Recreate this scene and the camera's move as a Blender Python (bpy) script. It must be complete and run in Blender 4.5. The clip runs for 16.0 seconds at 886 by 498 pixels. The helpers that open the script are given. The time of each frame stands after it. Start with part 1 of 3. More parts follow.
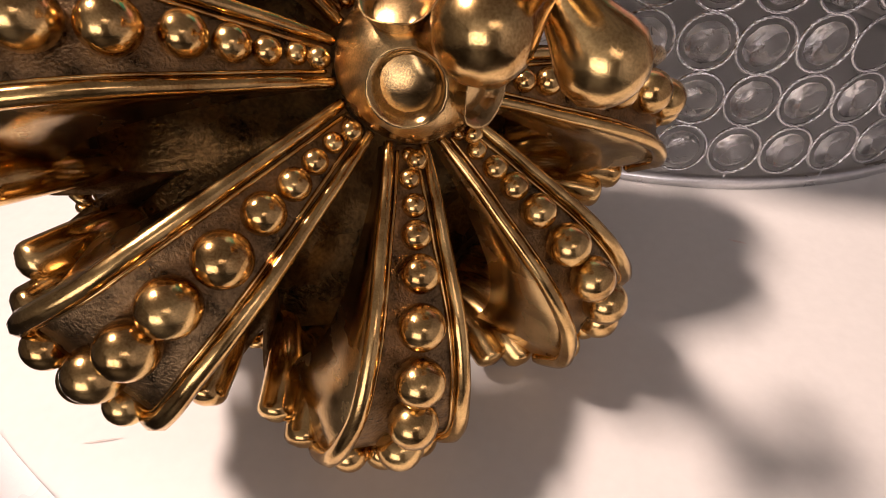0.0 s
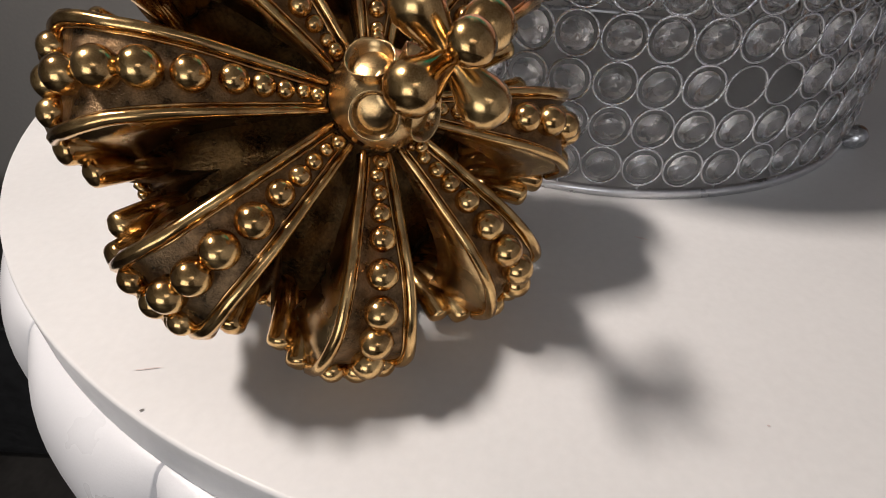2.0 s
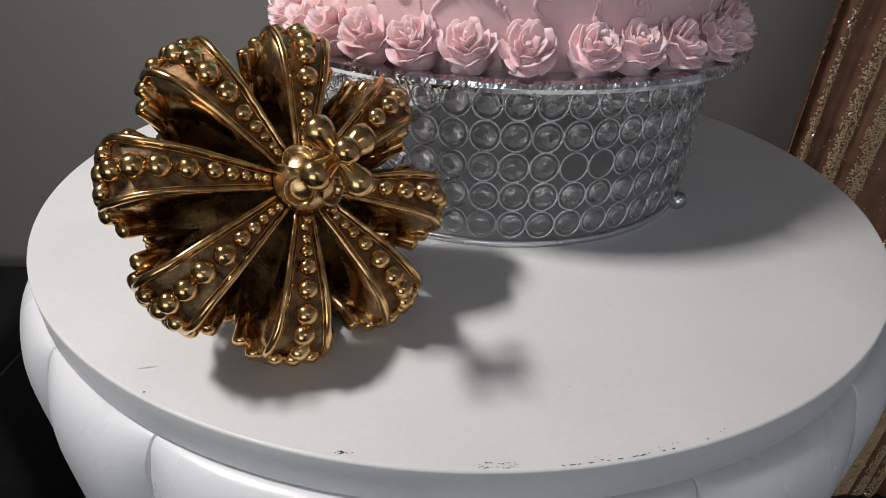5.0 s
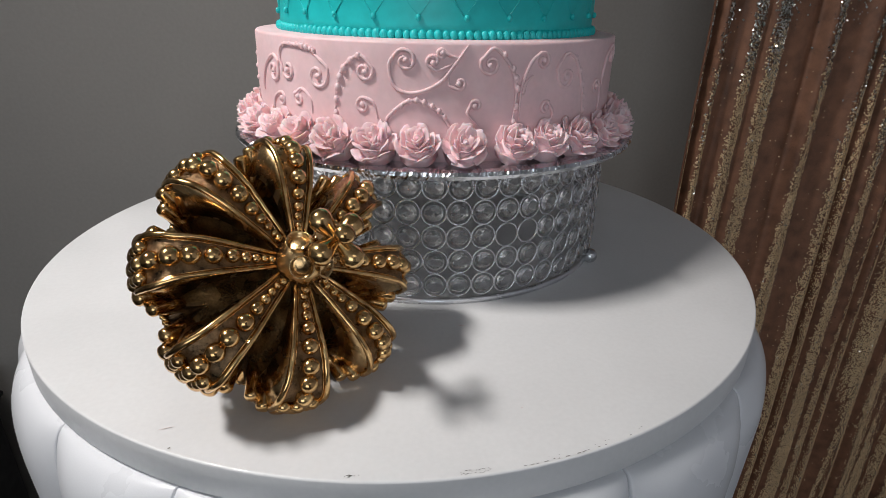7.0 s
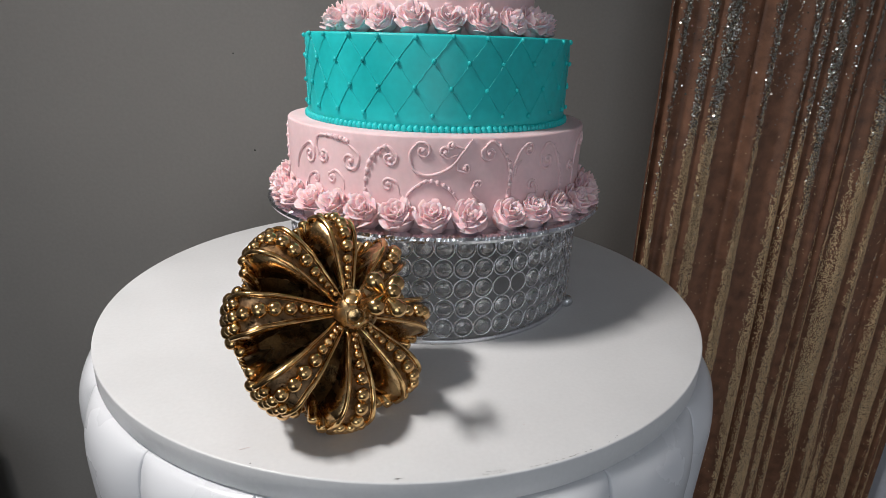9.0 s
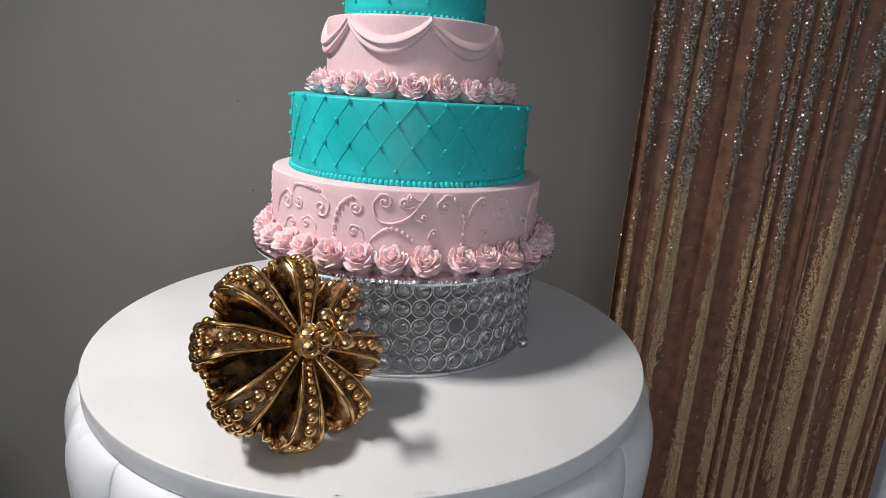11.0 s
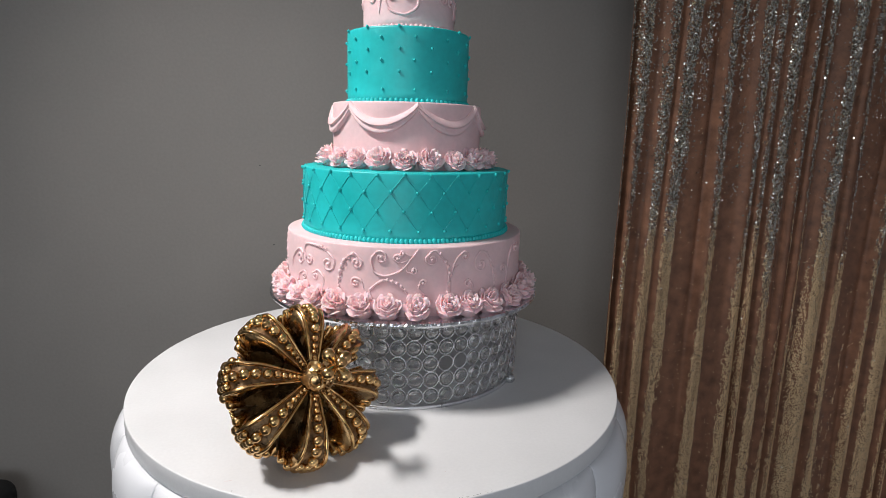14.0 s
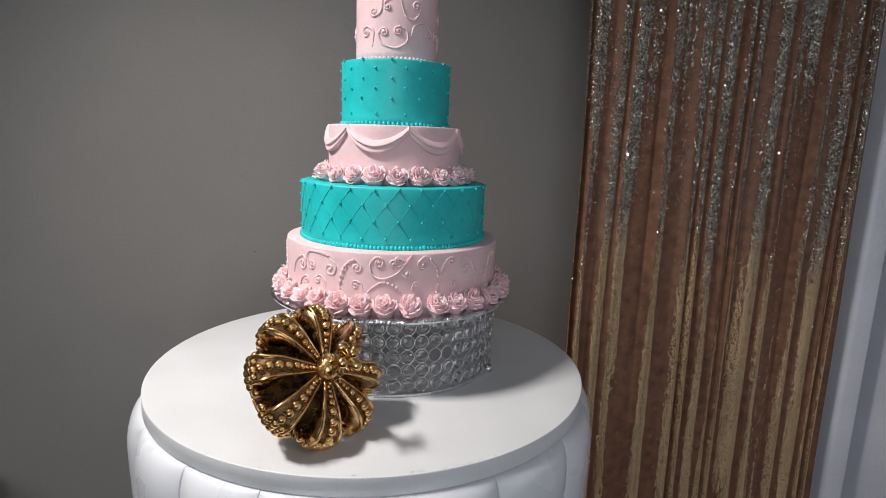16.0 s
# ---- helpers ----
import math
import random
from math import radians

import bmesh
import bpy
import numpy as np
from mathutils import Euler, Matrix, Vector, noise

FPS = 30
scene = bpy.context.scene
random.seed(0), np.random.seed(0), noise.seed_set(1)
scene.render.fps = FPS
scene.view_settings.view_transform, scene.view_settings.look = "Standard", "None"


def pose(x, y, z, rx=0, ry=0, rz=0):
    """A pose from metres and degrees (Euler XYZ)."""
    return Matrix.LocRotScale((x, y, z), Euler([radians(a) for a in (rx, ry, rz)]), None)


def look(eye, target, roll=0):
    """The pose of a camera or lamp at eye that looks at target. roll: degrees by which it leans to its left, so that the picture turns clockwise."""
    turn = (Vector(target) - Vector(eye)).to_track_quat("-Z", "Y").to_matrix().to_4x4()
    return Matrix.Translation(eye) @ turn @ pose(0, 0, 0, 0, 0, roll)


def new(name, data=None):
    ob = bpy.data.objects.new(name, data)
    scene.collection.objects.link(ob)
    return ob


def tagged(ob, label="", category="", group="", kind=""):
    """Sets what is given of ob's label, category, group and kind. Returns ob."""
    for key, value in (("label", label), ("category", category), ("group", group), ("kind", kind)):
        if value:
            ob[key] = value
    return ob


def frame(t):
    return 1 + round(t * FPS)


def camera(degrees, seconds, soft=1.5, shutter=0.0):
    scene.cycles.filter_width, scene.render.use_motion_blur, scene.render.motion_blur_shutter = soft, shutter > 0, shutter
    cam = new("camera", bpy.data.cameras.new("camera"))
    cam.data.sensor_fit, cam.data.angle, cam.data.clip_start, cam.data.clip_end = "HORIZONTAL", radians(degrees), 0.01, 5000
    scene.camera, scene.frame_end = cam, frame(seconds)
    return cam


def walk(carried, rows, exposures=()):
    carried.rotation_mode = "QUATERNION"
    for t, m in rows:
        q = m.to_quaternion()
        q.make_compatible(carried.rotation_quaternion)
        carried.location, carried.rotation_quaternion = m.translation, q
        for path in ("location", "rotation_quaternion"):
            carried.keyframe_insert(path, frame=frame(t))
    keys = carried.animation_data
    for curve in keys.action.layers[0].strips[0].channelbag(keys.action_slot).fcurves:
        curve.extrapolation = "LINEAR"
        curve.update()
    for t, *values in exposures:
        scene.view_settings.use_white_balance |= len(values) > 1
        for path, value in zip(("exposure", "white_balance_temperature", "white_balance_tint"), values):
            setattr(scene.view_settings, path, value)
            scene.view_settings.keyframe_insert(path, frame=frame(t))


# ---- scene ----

# camera and its walk
cam = camera(75.3, 16.0, soft=0.7)
ROWS = [
    (0.0, -0.1287, -0.4529, 0.9169, 3.70, -40.43, -0.80),
    (0.5, -0.1256, -0.4703, 0.9229, 3.91, -40.60, 0.29),
    (1.0, -0.1197, -0.4841, 0.9327, 2.39, -39.84, 0.98),
    (1.5, -0.1155, -0.5012, 0.9385, 1.97, -39.56, 0.69),
    (2.0, -0.1129, -0.5155, 0.9482, 2.10, -38.29, 1.18),
    (2.5, -0.1117, -0.5258, 0.9512, 2.87, -38.06, -0.03),
    (3.0, -0.1064, -0.5379, 0.9598, 2.55, -37.09, -0.69),
    (3.5, -0.1000, -0.5604, 0.9718, 2.29, -36.35, -0.59),
    (4.0, -0.0878, -0.5896, 0.9846, 0.85, -34.08, 0.55),
    (4.5, -0.0781, -0.6087, 0.9947, -0.43, -32.59, 0.98),
    (5.0, -0.0699, -0.6288, 1.0011, -1.28, -30.86, 1.51),
    (5.2, -0.0644, -0.6350, 1.0122, -2.25, -30.74, 2.44),
    (7.3, -0.1201, -0.7315, 1.0449, -10.38, -23.03, 0.62),
    (7.5, -0.1302, -0.7465, 1.0505, -10.84, -22.70, 0.45),
    (8.0, -0.1548, -0.7693, 1.0640, -11.56, -21.67, 0.56),
    (8.5, -0.1702, -0.7879, 1.0808, -12.31, -20.78, 0.69),
    (9.0, -0.1753, -0.8099, 1.0974, -13.29, -19.63, 1.80),
    (9.5, -0.1707, -0.8196, 1.1085, -14.61, -18.16, 1.95),
    (9.7, -0.1669, -0.8193, 1.1137, -15.18, -17.73, 2.71),
    (11.8, -0.1188, -0.9284, 1.1258, -10.97, -14.10, 3.57),
    (12.0, -0.1217, -0.9318, 1.1264, -10.88, -13.72, 3.42),
    (12.5, -0.1186, -0.9450, 1.1393, -10.61, -13.17, 2.63),
    (13.0, -0.1016, -0.9606, 1.1473, -10.75, -12.39, 2.69),
    (13.5, -0.0946, -0.9856, 1.1615, -10.64, -11.63, 2.96),
    (14.0, -0.1073, -1.0097, 1.1652, -9.89, -11.36, 1.65),
    (14.5, -0.1468, -1.0530, 1.1763, -9.57, -11.25, 1.84),
    (15.0, -0.1646, -1.0862, 1.1805, -11.38, -11.35, 1.25),
    (15.5, -0.1759, -1.1031, 1.1826, -13.24, -11.00, 1.31),
    (16.0, -0.1854, -1.1146, 1.1900, -14.50, -10.80, 2.04),
]
EXPOSURES = [(0.0, 0.20, 8500, 30), (0.7, 0.07, 8100, 25), (1.5, -0.08, 7400, 18), (2.5, -0.22, 6950, 14), (3.3, -0.29, 6650, 12), (5.0, -0.32, 6650, 12), (7.5, -0.18, 6550, 11), (9.5, -0.15, 6550, 11), (12.0, 0.03, 6550, 12), (16.0, 0.06, 6550, 12)]
walk(cam, [(t, pose(x, y, z, 90 + pitch, 0, yaw) @ pose(0, 0, 0, 0, 0, roll)) for t, x, y, z, yaw, pitch, roll in ROWS], EXPOSURES)

# world and lamps
world = bpy.data.worlds.new("world")
scene.world = world
world.use_nodes = True
world.node_tree.nodes["Background"].inputs["Color"].default_value = (0.55, 0.58, 0.62, 1)
world.node_tree.nodes["Background"].inputs["Strength"].default_value = 0.1


def lamp(name, at, length, width, watts, colour, target, spread):
    """A lamp fitting under the ceiling, its length across the way it shines."""
    data = bpy.data.lights.new(name, "AREA")
    data.shape, data.size, data.size_y, data.energy, data.color, data.spread = "RECTANGLE", length, width, watts, colour, radians(spread)
    new(name, data).matrix_world = look(at, target)


LAMPS = [((-1.07, -0.335, 2.37), 0.36, 0.14, 8.6, (1.0, 0.975, 0.955), (-0.24, -0.12, 0.88), 88),
         # room fill added behind the camera to lift the crown's front
         ((0.9, -2.6, 2.40), 1.2, 0.5, 6.0, (0.97, 0.98, 1.0), (0.9, -2.6, 0), 170)]
for at, length, width, watts, colour, target, spread in LAMPS:
    lamp("ceiling_light", at, length, width, watts, colour, target, spread)
# soft cool fill added behind the camera, sized like an unseen window
front_fill = bpy.data.lights.new("front_fill_panel", "AREA")
front_fill.shape, front_fill.size, front_fill.size_y, front_fill.energy, front_fill.color = "RECTANGLE", 2.6, 1.7, 41, (0.83, 0.915, 1.0)
new("front_fill_panel", front_fill).matrix_world = look((-1.3, -4.44, 1.25), (-0.2, 0, 0.95))

# materials
def material(name, colour, rough=0.5, metal=0.0, scale=40.0, vary=0.12, bump=0.15, fine=400.0, second=None, coat=0.0, sss=0.0, rough_vary=0.1):
    """A surface with two scales of colour and gloss variation and a fine relief."""
    m = bpy.data.materials.new(name)
    m.use_nodes = True
    nt = m.node_tree
    n, link = nt.nodes, nt.links
    b = n["Principled BSDF"]
    tc = n.new("ShaderNodeNewGeometry")
    big = n.new("ShaderNodeTexNoise")
    big.inputs["Scale"].default_value = scale
    big.inputs["Detail"].default_value = 5
    small = n.new("ShaderNodeTexNoise")
    small.inputs["Scale"].default_value = fine
    small.inputs["Detail"].default_value = 3
    link.new(tc.outputs["Position"], big.inputs["Vector"])
    link.new(tc.outputs["Position"], small.inputs["Vector"])
    ramp = n.new("ShaderNodeValToRGB")
    dark = second or tuple(c * (1 - 2 * vary) for c in colour)
    lite = tuple(min(1.0, c * (1 + vary)) for c in colour)
    ramp.color_ramp.elements[0].position, ramp.color_ramp.elements[0].color = 0.3, (*dark, 1)
    ramp.color_ramp.elements[1].position, ramp.color_ramp.elements[1].color = 0.65, (*lite, 1)
    mix = n.new("ShaderNodeMix")
    mix.data_type = "FLOAT"
    mix.inputs[0].default_value = 0.35
    link.new(big.outputs["Fac"], mix.inputs[2])
    link.new(small.outputs["Fac"], mix.inputs[3])
    link.new(mix.outputs[0], ramp.inputs["Fac"])
    link.new(ramp.outputs["Color"], b.inputs["Base Color"])
    mr = n.new("ShaderNodeMapRange")
    mr.inputs["From Min"].default_value, mr.inputs["From Max"].default_value = 0.3, 0.7
    mr.inputs["To Min"].default_value, mr.inputs["To Max"].default_value = max(0.02, rough - rough_vary), min(1.0, rough + rough_vary)
    link.new(big.outputs["Fac"], mr.inputs["Value"])
    link.new(mr.outputs["Result"], b.inputs["Roughness"])
    b.inputs["Metallic"].default_value = metal
    b.inputs["Coat Weight"].default_value = coat
    if sss:
        b.inputs["Subsurface Weight"].default_value = sss
        b.inputs["Subsurface Radius"].default_value = (0.004, 0.002, 0.0015)
        b.inputs["Subsurface Scale"].default_value = 1.0
    if bump:
        bp = n.new("ShaderNodeBump")
        bp.inputs["Strength"].default_value = bump
        bp.inputs["Distance"].default_value = 0.001
        link.new(small.outputs["Fac"], bp.inputs["Height"])
        link.new(bp.outputs["Normal"], b.inputs["Normal"])
    return m


WALL = material("wall_paint", (0.298, 0.280, 0.260), 0.75, scale=3, vary=0.05, bump=0.25, fine=120)
TRIM = material("white_trim_paint", (0.84, 0.84, 0.90), 0.5, scale=4, vary=0.05, bump=0.05, fine=90)
CEIL = material("ceiling_paint", (0.7, 0.7, 0.69), 0.9, scale=3, vary=0.04, bump=0.1, fine=90)
FLOOR = material("dark_floor", (0.035, 0.032, 0.03), 0.5, scale=6, vary=0.3, bump=0.1, fine=60)
WHITE = material("white_paint", (0.79, 0.79, 0.79), 0.42, scale=9, vary=0.03, bump=0.06, fine=220, coat=0.1)
VINYL = material("white_vinyl", (0.78, 0.79, 0.815), 0.27, scale=8, vary=0.02, bump=0.08, fine=900, rough_vary=0.02)
PINK = material("pink_buttercream", (0.87, 0.615, 0.63), 0.55, scale=18, vary=0.05, bump=0.22, fine=150, sss=0.12)
ROSE = material("pink_rose_icing", (0.94, 0.665, 0.69), 0.5, scale=60, vary=0.07, bump=0.15, fine=300, sss=0.35)
TEAL = material("teal_buttercream", (0.008, 0.55, 0.55), 0.48, scale=16, vary=0.08, bump=0.3, fine=110, sss=0.06)
GOLD = material("antique_gold", (0.86, 0.58, 0.265), 0.185, 1.0, scale=120, vary=0.12, bump=0.045, fine=2000, second=(0.34, 0.15, 0.045), rough_vary=0.075)
GOLD_SATIN = material("satin_gold", (0.70, 0.475, 0.235), 0.235, 1.0, scale=70, vary=0.22, bump=0.08, fine=2200, second=(0.20, 0.105, 0.04), rough_vary=0.12)
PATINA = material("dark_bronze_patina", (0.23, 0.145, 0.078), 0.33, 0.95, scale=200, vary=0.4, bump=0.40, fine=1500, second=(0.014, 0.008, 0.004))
# dark tone stands in for the deep shade inside, mottling for its lit specks
INNER = material("mottled_shaded_gold", (0.24, 0.14, 0.055), 0.30, 0.95, scale=60, vary=0.3, bump=0.35, fine=600, second=(0.008, 0.004, 0.002))
CHROME = material("chrome_wire", (0.55, 0.56, 0.58), 0.22, 1.0, scale=60, vary=0.12, bump=0.1, fine=700)
STEEL = material("brushed_steel", (0.80, 0.80, 0.82), 0.32, 1.0, scale=60, vary=0.06, bump=0.1, fine=500)
WIRE = material("dark_silver_wire", (0.62, 0.625, 0.65), 0.09, 1.0, scale=60, vary=0.2, bump=0.1, fine=700)
FOIL = material("silver_foil", (0.74, 0.75, 0.78), 0.09, 1.0, scale=50, vary=0.1, bump=0.9, fine=260)
BLACK = material("black_fabric", (0.012, 0.012, 0.013), 0.7, scale=30, vary=0.3, bump=0.3, fine=500)
PLUG = material("pale_plug", (0.40, 0.385, 0.35), 0.4, scale=60, vary=0.2)
CABLE = material("grey_cable", (0.05, 0.05, 0.053), 0.4, scale=60, vary=0.3)
SCUFF = material("scuff_grey", (0.24, 0.23, 0.22), 0.8, scale=200, vary=0.4)
CLOTH = material("rose_gold_mesh", (0.248, 0.115, 0.065), 0.55, 0.1, scale=30, vary=0.26, bump=0.5, fine=600)
SEQUIN = material("champagne_sequin", (0.94, 0.59, 0.34), 0.42, 0.15, scale=300, vary=0.25, bump=0.0, second=(0.55, 0.39, 0.23), rough_vary=0.05)
SILVER = material("silver_sequin", (0.64, 0.62, 0.55), 0.16, 0.85, scale=30, vary=0.1, bump=0.0, rough_vary=0.03)

GLASS = bpy.data.materials.new("crystal_glass")
GLASS.use_nodes = True
g = GLASS.node_tree.nodes["Principled BSDF"]
g.inputs["Base Color"].default_value = (0.95, 0.955, 0.97, 1)
g.inputs["Roughness"].default_value = 0.05
g.inputs["IOR"].default_value = 1.5
g.inputs["Transmission Weight"].default_value = 1.0
# thin clear stones: part of the light goes straight through
clear = GLASS.node_tree.nodes.new("ShaderNodeBsdfTransparent")
clear.inputs["Color"].default_value = (0.93, 0.935, 0.95, 1)
blend = GLASS.node_tree.nodes.new("ShaderNodeMixShader")
blend.inputs["Fac"].default_value = 0.10
GLASS.node_tree.links.new(g.outputs["BSDF"], blend.inputs[1])
GLASS.node_tree.links.new(clear.outputs["BSDF"], blend.inputs[2])
GLASS.node_tree.links.new(blend.outputs["Shader"], GLASS.node_tree.nodes["Material Output"].inputs["Surface"])


# mesh helpers
def mesh_of(name, bm, mat, smooth=True):
    bmesh.ops.recalc_face_normals(bm, faces=bm.faces)
    me = bpy.data.meshes.new(name)
    bm.to_mesh(me)
    bm.free()
    me.materials.append(mat)
    if smooth:
        me.polygons.foreach_set("use_smooth", [True] * len(me.polygons))
    return me


def part(name, bm, mat, parent=None, label="", smooth=True):
    ob = new(name, mesh_of(name, bm, mat, smooth) if isinstance(bm, bmesh.types.BMesh) else bm)
    ob.parent = parent
    if label:
        tagged(ob, label)
    return ob


def thing(name, label, category, at=(0, 0, 0), group="", matrix=None):
    ob = new(name)
    ob.empty_display_size = 0.02
    ob.matrix_world = matrix if matrix else Matrix.Translation(at)
    return tagged(ob, label, category, group)


def structure(name, bm, mat, label, smooth=False):
    return tagged(part(name, bm, mat, None, label, smooth), label, name.split("_")[0], kind="structure")


def box(bm, x0, y0, z0, x1, y1, z1, bevel=0.0, seg=2):
    geo = bmesh.ops.create_cube(bm, size=1.0, matrix=Matrix.LocRotScale(((x0 + x1) / 2, (y0 + y1) / 2, (z0 + z1) / 2), None, (x1 - x0, y1 - y0, z1 - z0)))
    if bevel:
        edges = {e for v in geo["verts"] for e in v.link_edges}
        bmesh.ops.bevel(bm, geom=list(edges), offset=bevel, segments=seg, affect="EDGES", profile=0.5)


def grid(bm, rows, closed_u=False, closed_v=False):
    """A sheet through rows of points."""
    vs = [[bm.verts.new(p) for p in row] for row in rows]
    nu, nv = len(vs), len(vs[0])
    for i in range(nu if closed_u else nu - 1):
        for j in range(nv if closed_v else nv - 1):
            a, b, c, d = vs[i][j], vs[(i + 1) % nu][j], vs[(i + 1) % nu][(j + 1) % nv], vs[i][(j + 1) % nv]
            bm.faces.new((a, b, c, d))
    return vs


def lathe(bm, profile, seg=96, cap=True, wobble=None):
    rows = []
    for k in range(seg):
        a = 2 * math.pi * k / seg
        rows.append([(r * math.cos(a) * (1 + (wobble(a, z) if wobble else 0)), r * math.sin(a) * (1 + (wobble(a, z) if wobble else 0)), z) for r, z in profile])
    vs = grid(bm, rows, closed_u=True)
    if cap:
        for j in (0, -1):
            if profile[j][0] > 1e-6:
                bm.faces.new([row[j] for row in vs])


def tube(bm, pts, radii, seg=8, closed=False):
    pts = [Vector(p) for p in pts]
    if not hasattr(radii, "__len__"):
        radii = [radii] * len(pts)
    rows = []
    n = len(pts)
    up = None
    for i, p in enumerate(pts):
        d = (pts[(i + 1) % n] - pts[i - 1]) if closed else (pts[min(i + 1, n - 1)] - pts[max(i - 1, 0)])
        d.normalize()
        if up is None:
            up = d.orthogonal().normalized()
        up = (up - d * up.dot(d)).normalized()
        side = d.cross(up)
        rows.append([p + (up * math.cos(2 * math.pi * k / seg) + side * math.sin(2 * math.pi * k / seg)) * radii[i] for k in range(seg)])
    vs = grid(bm, rows, closed_u=closed, closed_v=True)
    if not closed:
        bm.faces.new(vs[0])
        bm.faces.new(vs[-1])


def smooth_path(ctrl, per=8):
    """A Catmull-Rom curve through the control points."""
    c = [Vector(p) for p in ctrl]
    c = [c[0] * 2 - c[1]] + c + [c[-1] * 2 - c[-2]]
    out = []
    for i in range(1, len(c) - 2):
        p0, p1, p2, p3 = c[i - 1:i + 3]
        for k in range(per):
            t = k / per
            out.append(0.5 * ((2 * p1) + (p2 - p0) * t + (2 * p0 - 5 * p1 + 4 * p2 - p3) * t * t + (3 * p1 - p0 - 3 * p2 + p3) * t ** 3))
    out.append(c[-2])
    return out


def ball_mesh(name, mat, u=20, v=12):
    bm = bmesh.new()
    bmesh.ops.create_uvsphere(bm, u_segments=u, v_segments=v, radius=1.0)
    return mesh_of(name, bm, mat)


def place(name, me, parent, at, scale=(1, 1, 1), turn=None):
    ob = new(name, me)
    ob.parent = parent
    ob.matrix_local = Matrix.LocRotScale(at, turn, scale if hasattr(scale, "__len__") else (scale,) * 3)
    return ob


# ---- the room ----
WALL_Y, FLOOR_Z, CEILING_Z = 0.70, -0.42, 2.48
bm = bmesh.new()
box(bm, -3.4, WALL_Y, FLOOR_Z, 1.9, WALL_Y + 0.12, CEILING_Z)
wall_back = structure("wall_back", bm, WALL, "plain grey-beige painted wall behind the table")
for x, z, r in ((-0.3122, 0.8325, 0.0022), (-0.3440, 1.0620, 0.0018)):
    bm = bmesh.new()
    lathe(bm, [(0, 0.0), (r, 0.0), (r * 0.7, 0.0008), (0, 0.001)], 7, False)
    bmesh.ops.transform(bm, matrix=pose(x, WALL_Y, z, 90), verts=bm.verts)
    part("chip_mark", bm, FLOOR, wall_back, "small dark chip in the paint", False)
bm = bmesh.new()
box(bm, 1.9, -4.5, FLOOR_Z, 2.02, WALL_Y + 0.12, CEILING_Z)
structure("wall_right", bm, TRIM, "pale grey painted side wall")
bm = bmesh.new()
box(bm, -3.52, -4.5, FLOOR_Z, -3.4, WALL_Y + 0.12, CEILING_Z)
structure("wall_left", bm, WALL, "grey painted side wall")
# unseen wall behind the camera, with an opening made for the front fill
bm = bmesh.new()
for x0, z0, x1, z1 in ((-3.52, FLOOR_Z, -2.65, CEILING_Z), (0.05, FLOOR_Z, 2.02, CEILING_Z), (-2.65, FLOOR_Z, 0.05, 0.38), (-2.65, 2.12, 0.05, CEILING_Z)):
    box(bm, x0, -4.62, z0, x1, -4.5, z1)
structure("wall_front", bm, WALL, "unseen grey painted wall, its wide opening added for the front fill")
bm = bmesh.new()
box(bm, -3.52, -4.62, FLOOR_Z - 0.1, 2.02, WALL_Y + 0.12, FLOOR_Z)
structure("floor", bm, FLOOR, "dark floor")
bm = bmesh.new()
box(bm, -3.52, -4.62, CEILING_Z, 2.02, WALL_Y + 0.12, CEILING_Z + 0.1)
structure("ceiling", bm, CEIL, "white ceiling")
bm = bmesh.new()
box(bm, 1.70, 0.40, FLOOR_Z, 1.80, WALL_Y - 0.002, CEILING_Z - 0.002, 0.02, 4)
structure("trim_pilaster", bm, TRIM, "pale painted pilaster beside the sequin curtain", True)

# ---- the pedestal table ----
TABLE_X, TABLE_Y, TABLE_Z, TABLE_R = -0.0424, -0.0198, 0.75, 0.4135
table = thing("cake_table", "round white table with a painted top and tufted white vinyl sides", "table", (TABLE_X, TABLE_Y, 0))
bm = bmesh.new()
thick = 0.030
prof = [(0, TABLE_Z - thick), (TABLE_R - 0.002, TABLE_Z - thick), (TABLE_R, TABLE_Z - thick + 0.002), (TABLE_R, TABLE_Z - 0.0018)]
prof += [(TABLE_R - 0.0018 + 0.0018 * math.cos(a), TABLE_Z - 0.0018 + 0.0018 * math.sin(a)) for a in (0.4, 0.8, 1.2, 1.57)]
prof += [(TABLE_R * f, TABLE_Z) for f in (0.9, 0.6, 0.3)] + [(0, TABLE_Z)]
lathe(bm, prof, 192, False)
bmesh.ops.remove_doubles(bm, verts=bm.verts, dist=1e-6)
part("tabletop", bm, WHITE, table, "white painted round tabletop with a scuffed edge")

# seams between the puffed panels, in degrees round the table
SEAMS = [-229, -206, -182, -158.5, -136.6, -118.2, -95.2, -72.1, -49.5, -27, -4, 19, 42, 65, 88, 110]
PANELS = len(SEAMS)
bm = bmesh.new()
rows = []
ztop = TABLE_Z - thick - 0.001
near_seam = [0.0, 0.004, 0.008, 0.013, 0.020, 0.028, 0.038, 0.052, 0.070, 0.095, 0.13, 0.17, 0.22, 0.28, 0.34, 0.42, 0.50]
downs = [0, 0.001, 0.003, 0.006, 0.010, 0.015, 0.021, 0.028, 0.036, 0.045, 0.055, 0.066, 0.078, 0.09, 0.105, 0.12, 0.135, 0.15]
downs += [0.17 + (ztop - FLOOR_Z - 0.17) * k / 48 for k in range(49)]
